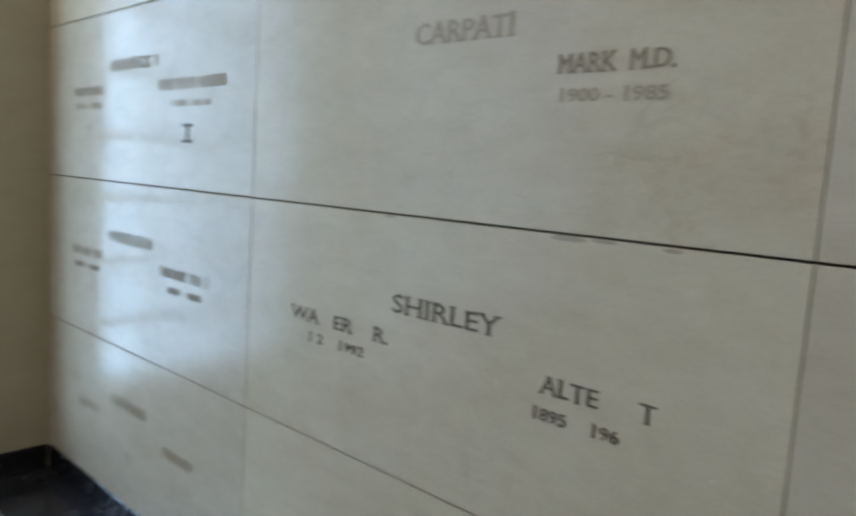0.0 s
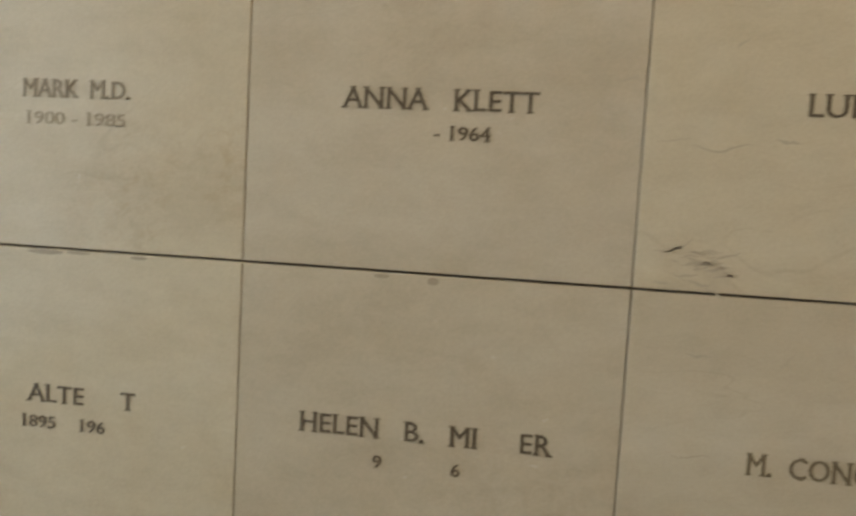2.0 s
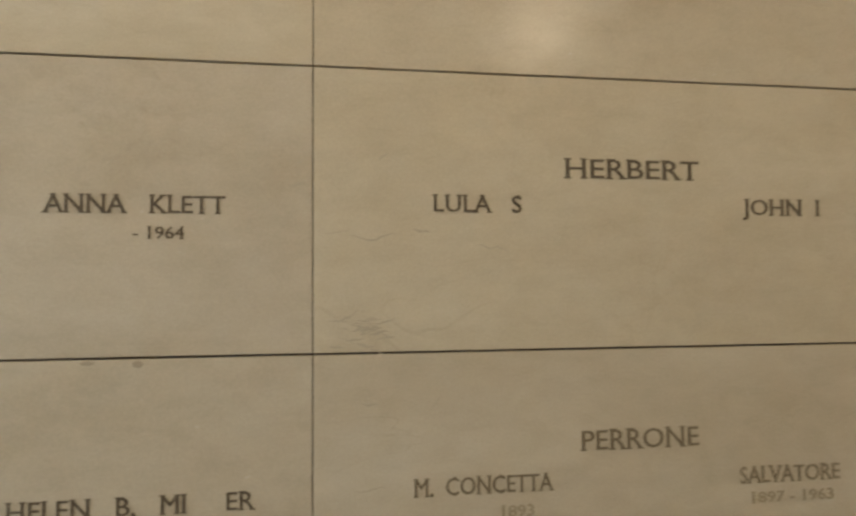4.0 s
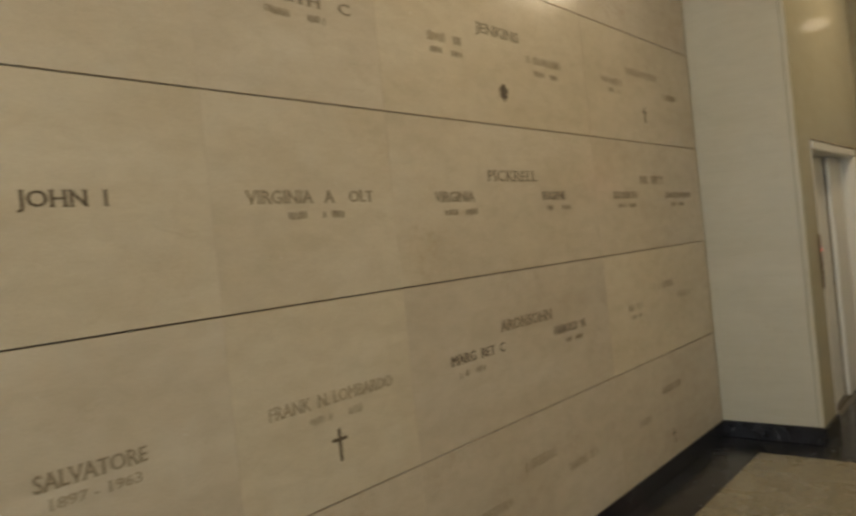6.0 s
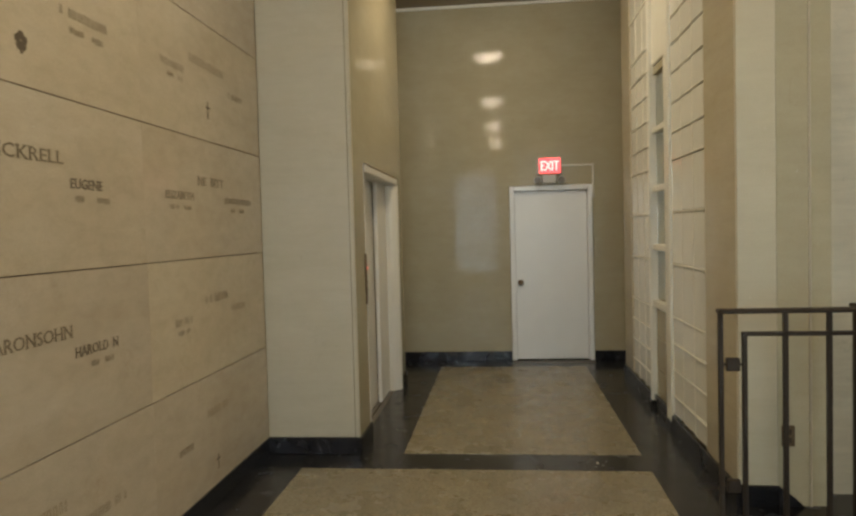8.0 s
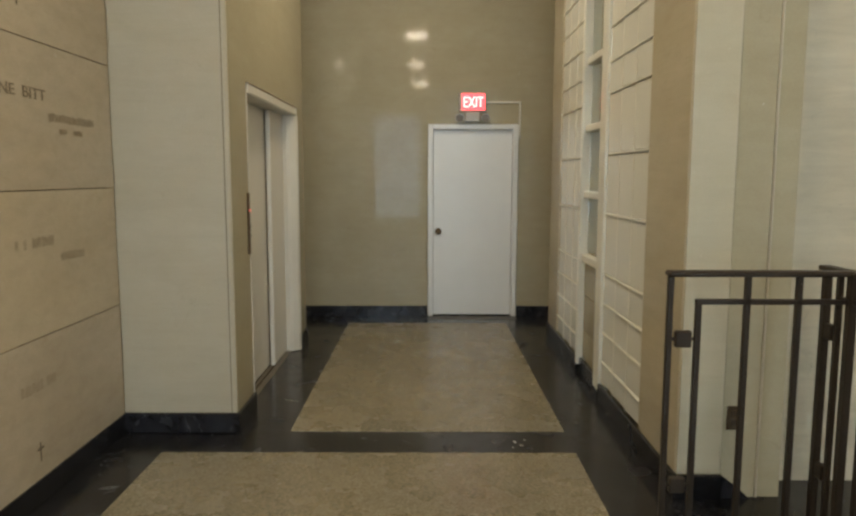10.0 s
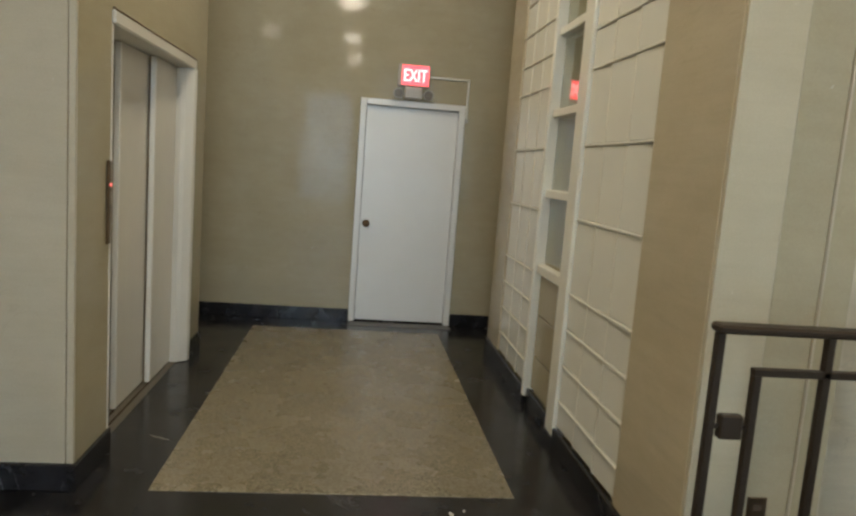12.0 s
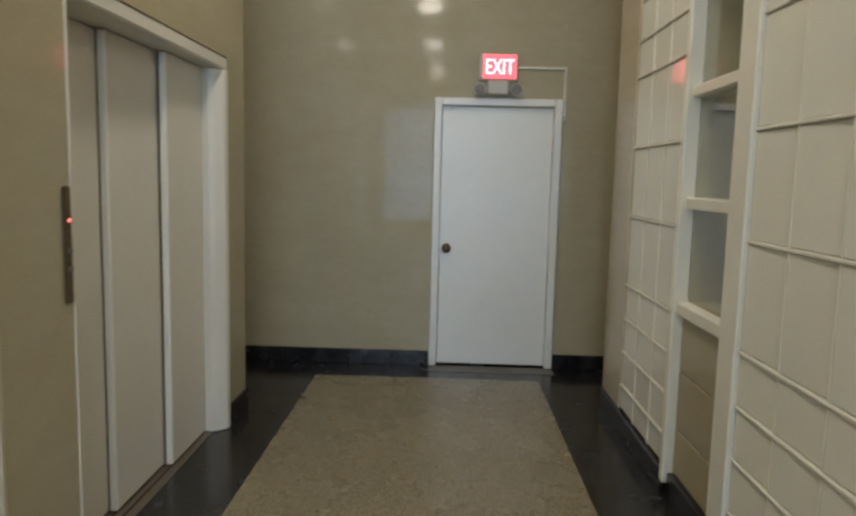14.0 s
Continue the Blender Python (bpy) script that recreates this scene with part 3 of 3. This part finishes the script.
latin_cross(3.045, 0.9, 0.11, INK)
latin_cross(5.8, 0.2, 0.09, INK)
latin_cross(5.835, 2.25, 0.1, INK)
latin_cross(-2.57, 1.62, 0.06, FADED)
latin_cross(-2.16, 0.28, 0.08, FADED)
slab, face = front_at(4.25, 2.28)
bm = bmesh.new()
for k in range(5):
    a = math.pi / 2 + k * 2 * math.pi / 5
    rod(bm, (4.25 + 0.019 * math.cos(a), face - 0.0008, 2.28 + 0.022 * math.sin(a)), (4.25 + 0.019 * math.cos(a), face - 0.0018, 2.28 + 0.022 * math.sin(a)), 0.016, 10)
box(bm, (4.244, face - 0.0019, 2.236), (4.257, face - 0.0007, 2.28))
part("engraved_flower", bm, INK, slab)
slab, face = front_at(-1.74, 1.63)
part("engraved_emblem", boxes(((-1.775, face - 0.0018, 1.665), (-1.705, face - 0.0008, 1.676)), ((-1.775, face - 0.0018, 1.61), (-1.705, face - 0.0008, 1.621)), ((-1.75, face - 0.0016, 1.621), (-1.73, face - 0.0007, 1.665))), INK, slab)

SMEAR = paint("brown_smear", (0.4, 0.325, 0.225), 0.5, 0.3)
for x, z, wide, high in ((0.655, 1.432, 0.012, 0.016), (0.55, 1.436, 0.016, 0.01), (-0.2, 1.437, 0.045, 0.012), (-0.12, 1.439, 0.03, 0.008), (0.02, 1.437, 0.02, 0.009), (-0.72, 1.439, 0.02, 0.007)):
    slab, face = front_at(x, z)
    bm = bmesh.new()
    bmesh.ops.create_cone(bm, cap_ends=True, segments=9, radius1=1.0, radius2=0.9, depth=0.0006, matrix=Matrix.Translation((x, face - 0.0004, z)) @ pose(0, 0, 0, 90, 0, 0) @ Matrix.Diagonal((wide, high * 0.5, 1, 1)))
    part("smear", bm, SMEAR, slab, "brown smear under the joint")


def vein(x, z, heading, length, wide):
    """A thin crooked natural vein lying in the face of a slab, tapered to both ends."""
    slab, face = front_at(x, z)
    bm, steps, a = bmesh.new(), 9, heading
    rows = []
    for k in range(steps + 1):
        half = wide * 0.5 * math.sin(math.pi * (k + 0.4) / (steps + 0.8)) * veins_rng.uniform(0.6, 1.3)
        rows.append([bm.verts.new((x - math.sin(a) * q, face - 0.0004, z + math.cos(a) * q)) for q in (-half, half)])
        x, z = x + math.cos(a) * length / steps, z + math.sin(a) * length / steps
        a = heading + veins_rng.uniform(-0.55, 0.55)
    for p, q in zip(rows, rows[1:]):
        bm.faces.new((p[0], q[0], q[1], p[1]))
    part("vein", bm, VEIN, slab, "fine brown vein in the marble")


veins_rng = random.Random(11)
for x, z, heading, length, wide in ((1.06, 1.725, 0.08, 0.07, 0.003), (1.12, 1.72, 0.14, 0.12, 0.005), (1.27, 1.737, 0.0, 0.05, 0.006), (0.985, 1.775, -1.0, 0.06, 0.003),
                                    (1.0, 1.885, 0.5, 0.03, 0.007), (0.99, 1.835, 0.3, 0.035, 0.006), (1.19, 1.9, 0.5, 0.03, 0.005), (1.145, 1.33, 0.0, 0.05, 0.005),
                                    (1.31, 1.31, 0.6, 0.05, 0.003), (-0.62, 1.6, -0.1, 0.05, 0.004), (-0.35, 1.52, -0.2, 0.05, 0.004), (-0.8, 1.29, 0.05, 0.06, 0.003), (1.42, 1.7, 0.05, 0.09, 0.004),
                                    (1.1, 1.0, 0.05, 0.12, 0.004), (1.13, 1.13, 0.02, 0.08, 0.003)):
    vein(x, z, heading, length, wide)
for k in range(22):
    vein(veins_rng.uniform(1.06, 1.22), veins_rng.uniform(1.455, 1.525), veins_rng.uniform(-0.5, 0.5), veins_rng.uniform(0.015, 0.06), veins_rng.uniform(0.002, 0.007))
slab, face = front_at(1.84, 1.0)
part("rust_spot", boxes(((1.835, face - 0.0018, 0.985), (1.847, face - 0.0008, 1.012)), bevel=0.0004), STAIN, slab, "small reddish rust spot")

# ---- panelled screens ----
SCREEN_Z = (0.12, 0.27, 0.47, 0.67, 0.87, 1.27, 1.66, 2.05, 2.25, 2.47, 2.69, 2.9, 3.1, 3.5, 3.9, 4.195)
for x0, x1 in ((6.44, 7.31), (8.05, 8.90)):
    w = (x1 - x0) / 3
    for z in SCREEN_Z[1:-1]:
        part("ledge", boxes(((x0 + 0.002, -1.259, z - 0.007), (x1 - 0.002, SOUTH - 0.001, z + 0.007)), bevel=0.004), CREAM, wall_east)
    for k in (1, 2):
        part("mullion", boxes(((x0 + k * w - 0.005, -1.259, 0.12), (x0 + k * w + 0.005, SOUTH - 0.006, 4.195)), bevel=0.002), CREAM, wall_east)
    for k in range(3):
        for z0, z1 in zip(SCREEN_Z, SCREEN_Z[1:]):
            panel = part("panel", boxes(((x0 + k * w + 0.0065, -1.258, z0 + 0.0095), (x0 + (k + 1) * w - 0.0065, SOUTH - 0.011, z1 - 0.0095)), bevel=0.003), PANEL, wall_east)
            panel.rotation_euler.z = radians(1.7 if x0 < 7 else 0.0)

# ---- elevator ----
lift = thing("elevator_door", (7.92, LIFT_Y, 0), "closed off-white enamelled three-panel sliding elevator door", "elevator")
part("near_jamb", boxes(((7.098, LIFT_Y - 0.004, 0.006), (7.118, LIFT_Y + 0.29, 2.02)), bevel=0.005), LIFT, lift)
part("frame_head", boxes(((7.098, LIFT_Y - 0.016, 2.022), (8.705, LIFT_Y + 0.29, 2.086)), bevel=0.008), LIFT, lift)
# Thin brown strip along the top front of the frame head.
part("drip_edge", boxes(((7.096, LIFT_Y - 0.018, 2.087), (8.707, LIFT_Y - 0.001, 2.095)), bevel=0.002), FADED, lift, "thin brown edge on the frame head")
bm = bmesh.new()
outline = ((8.602, LIFT_Y + 0.29), (8.602, LIFT_Y + 0.055), (8.612, LIFT_Y + 0.028), (8.645, LIFT_Y - 0.014), (8.66, LIFT_Y - 0.022), (8.698, LIFT_Y - 0.022), (8.706, LIFT_Y - 0.012), (8.706, LIFT_Y + 0.29))
jamb_foot = bm.faces.new([bm.verts.new((x, y, 0.006)) for x, y in outline])
pushed = bmesh.ops.extrude_face_region(bm, geom=[jamb_foot])
bmesh.ops.translate(bm, verts=[g for g in pushed["geom"] if isinstance(g, bmesh.types.BMVert)], vec=(0, 0, 2.014))
bmesh.ops.recalc_face_normals(bm, faces=bm.faces)
part("far_jamb", bm, LIFT, lift, "moulded off-white frame jamb")
for x0, x1, y in ((7.12, 7.66, 0.168), (7.628, 8.15, 0.132), (8.118, 8.6, 0.088)):
    part("door_panel", boxes(((x0, LIFT_Y + y, 0.014), (x1, LIFT_Y + y + 0.034, 2.019)), bevel=0.004), LIFT, lift)
    if x0 > 7.2:
        # Edge made whiter than the panel: its daylight is put into the colour.
        part("edge_strip", boxes(((x0 - 0.002, LIFT_Y + y - 0.002, 0.016), (x0 + 0.014, LIFT_Y + y + 0.03, 2.016)), bevel=0.003), WHITE, lift, "leading edge strip whitened for the light it catches")
        # Dark strip standing in for the shade where the panels overlap.
        part("gap_seal", boxes(((x0 - 0.003, LIFT_Y + y + 0.032, 0.014), (x0 + 0.004, LIFT_Y + y + 0.0395, 2.018))), SOFT, lift, "dark strip painted as the shade between the door panels")
part("door_sill", boxes(((7.12, LIFT_Y + 0.05, -0.01), (8.6, LIFT_Y + 0.22, 0.006)), bevel=0.002), STEEL, lift, "worn metal door sill")
for y in (0.09, 0.135, 0.18):
    part("sill_groove", boxes(((7.122, LIFT_Y + y, 0.004), (8.598, LIFT_Y + y + 0.012, 0.0085))), JOINT, lift, "dark sliding groove")
call = thing("call_panel", (7.062, LIFT_Y, 1.02), "slim bronze elevator call panel with a red light", "call panel")
plate = part("plate", boxes(((7.046, LIFT_Y - 0.014, 1.025), (7.078, LIFT_Y - 0.001, 1.41)), bevel=0.004), BRASS, call)
for z, mat in ((1.3, SIGNAL), (1.2, STEEL), (1.14, STEEL)):
    b = bmesh.new()
    rod(b, (7.062, LIFT_Y - 0.014, z), (7.062, LIFT_Y - 0.02, z), 0.006 if mat is SIGNAL else 0.009, 14)
    part("button", b, mat, call, "small red light" if mat is SIGNAL else "round metal button")

# ---- exit sign ----
sign = thing("exit_sign", (END, -0.495, 2.19), "lit red exit sign with emergency lamps above the door", "exit sign")
part("housing", boxes(((END - 0.055, -0.64, 2.19), (END - 0.001, -0.352, 2.385)), bevel=0.008), GREYPLASTIC, sign)
part("face", boxes(((END - 0.06, -0.625, 2.205), (END - 0.0555, -0.385, 2.375)), bevel=0.001), RED, sign, "glowing red sign face")
part("letters", lettering("EXIT", -0.402, -0.196, 2.235, 0.115, END - 0.06, "west"), PINK, sign, "glowing pale letters")
part("battery_box", boxes(((END - 0.09, -0.575, 2.082), (END - 0.001, -0.415, 2.186)), bevel=0.01), GREYPLASTIC, sign)
for y in (-0.36, -0.63):
    b = bmesh.new()
    rod(b, (END - 0.03, y, 2.13), (END - 0.1, y, 2.12), 0.035, 18, 0.046)
    head = part("lamp_head", b, GREYPLASTIC, sign, smooth=False)
    b = bmesh.new()
    rod(b, (END - 0.1, y, 2.12), (END - 0.106, y, 2.119), 0.04, 18)
    part("lens", b, DARKLENS, head, "dark lamp lens")
    b = bmesh.new()
    rod(b, (END - 0.04, y, 2.13), (END - 0.04, -0.575 if y < -0.5 else -0.415, 2.13), 0.012, 10)
    part("bracket", b, GREYPLASTIC, sign)
conduit = thing("conduit", (END - 0.01, -0.8, 2.07), "thin painted conduit bent down beside the door frame", "conduit")
b = bmesh.new()
rod(b, (END - 0.011, -0.641, 2.29), (END - 0.011, -1.003, 2.29), 0.009, 10)
rod(b, (END - 0.011, -0.999, 2.299), (END - 0.011, -0.999, 1.935), 0.009, 10)
part("pipe", b, CREAM, conduit)
part("end_box", boxes(((END - 0.026, -1.014, 1.91), (END - 0.001, -0.989, 1.945)), bevel=0.003), GREYPLASTIC, conduit, "small grey end fitting")

# ---- railing ----
rail = thing("guard_rail", (5.35, -1.4, 0), "dark bronze guard railing with square bosses", "railing")
RX, RY, BAR = 5.35, -1.66, 0.011


def upright(x, y, z0, z1, half=BAR):
    part("post", boxes(((x - half, y - half, z0), (x + half, y + half, z1)), bevel=0.002), IRON, rail)


part("top_rail", boxes(((RX - 0.028, RY - 0.028, 1.135), (RX + 0.028, -0.945, 1.157)), bevel=0.006), IRON, rail, "flat dark bronze handrail")
part("top_rail", boxes(((4.4, RY - 0.026, 1.1345), (RX - 0.03, RY + 0.026, 1.1565)), bevel=0.006), IRON, rail, "flat dark bronze handrail")
part("top_rail", boxes(((RX + 0.03, RY - 0.026, 1.1345), (5.55, RY + 0.026, 1.1565)), bevel=0.006), IRON, rail, "flat dark bronze handrail")
for y in (-0.96, -1.257, -1.455):
    upright(RX, y, 0.001, 1.134)
upright(RX, -1.07, 0.001, 1.026)
upright(RX, RY, 0.001, 1.134, 0.016)
part("inner_rail", boxes(((RX - BAR, RY + 0.018, 1.026), (RX + BAR, -1.058, 1.046)), bevel=0.002), IRON, rail)
part("bottom_rail", boxes(((RX - BAR + 0.002, RY + 0.018, 0.07), (RX + BAR - 0.002, -0.972, 0.09)), bevel=0.002), IRON, rail)
for x in (5.52, 5.43, 5.24, 5.1, 4.9, 4.7, 4.5):
    upright(x, RY, 0.001, 1.1335, 0.015 if x == 5.52 else BAR)
part("inner_rail", boxes(((4.41, RY - 0.009, 1.027), (RX - 0.018, RY + 0.009, 1.045)), bevel=0.002), IRON, rail)
part("inner_rail", boxes(((RX + 0.018, RY - 0.009, 1.027), (5.43, RY + 0.009, 1.045)), bevel=0.002), IRON, rail)
for z in (0.89, 0.3):
    y = -1.015
    boss = part("boss", boxes(((RX - 0.014, y - 0.031, z - 0.032), (RX + 0.014, y + 0.031, z + 0.032)), bevel=0.004), IRON, rail)
    for side in (-1, 1):
        part("pin", boxes(((RX - 0.005, y + side * 0.03, z - 0.006), (RX + 0.005, y + side * 0.046, z + 0.006))), IRON, boss)
    part("boss", boxes(((5.45, RY - 0.014, z - 0.032), (5.505, RY + 0.014, z + 0.032)), bevel=0.004), IRON, rail)

outlet = thing("wall_outlet", (PIER + 0.01, -1.465, 0.335), "small brass outlet plate on the tan stone return", "outlet")
plate = part("plate", boxes(((PIER + 0.004, -1.5, 0.335), (PIER + 0.0118, -1.43, 0.45)), bevel=0.002), BRASS, outlet)
for z in (0.37, 0.415):
    part("socket", boxes(((PIER + 0.0025, -1.482, z - 0.014), (PIER + 0.0045, -1.448, z + 0.014)), bevel=0.001), JOINT, outlet, "dark socket")

# ---- ceiling lamps ----
def ceiling_lamp(x, y):
    lamp = thing("ceiling_lamp", (x, y, TOP), "round ceiling lamp with a lit warm glass bowl", "lamp", "ceiling lamps")
    b = bmesh.new()
    rod(b, (x, y, TOP - 0.001), (x, y, TOP - 0.04), 0.23, 28)
    part("canopy", b, BRASS, lamp)
    b = bmesh.new()
    bmesh.ops.create_uvsphere(b, u_segments=24, v_segments=12, radius=0.2, matrix=Matrix.Translation((x, y, TOP - 0.041)) @ Matrix.Diagonal((1, 1, 0.5, 1)))
    bmesh.ops.bisect_plane(b, geom=list(b.verts) + list(b.edges) + list(b.faces), plane_co=(x, y, TOP - 0.041), plane_no=(0, 0, 1), clear_outer=True)
    part("bowl", b, LAMP, lamp, "lit warm glass bowl", True)


# The lamp at (3.2, -3.0) is an added, unseen fill for the stair wall.
for lx, ly in ((7.87, 0.2), (4.2, 0.2), (0.93, 0.2), (-2.4, 0.2), (3.2, -3.0)):
    ceiling_lamp(lx, ly)
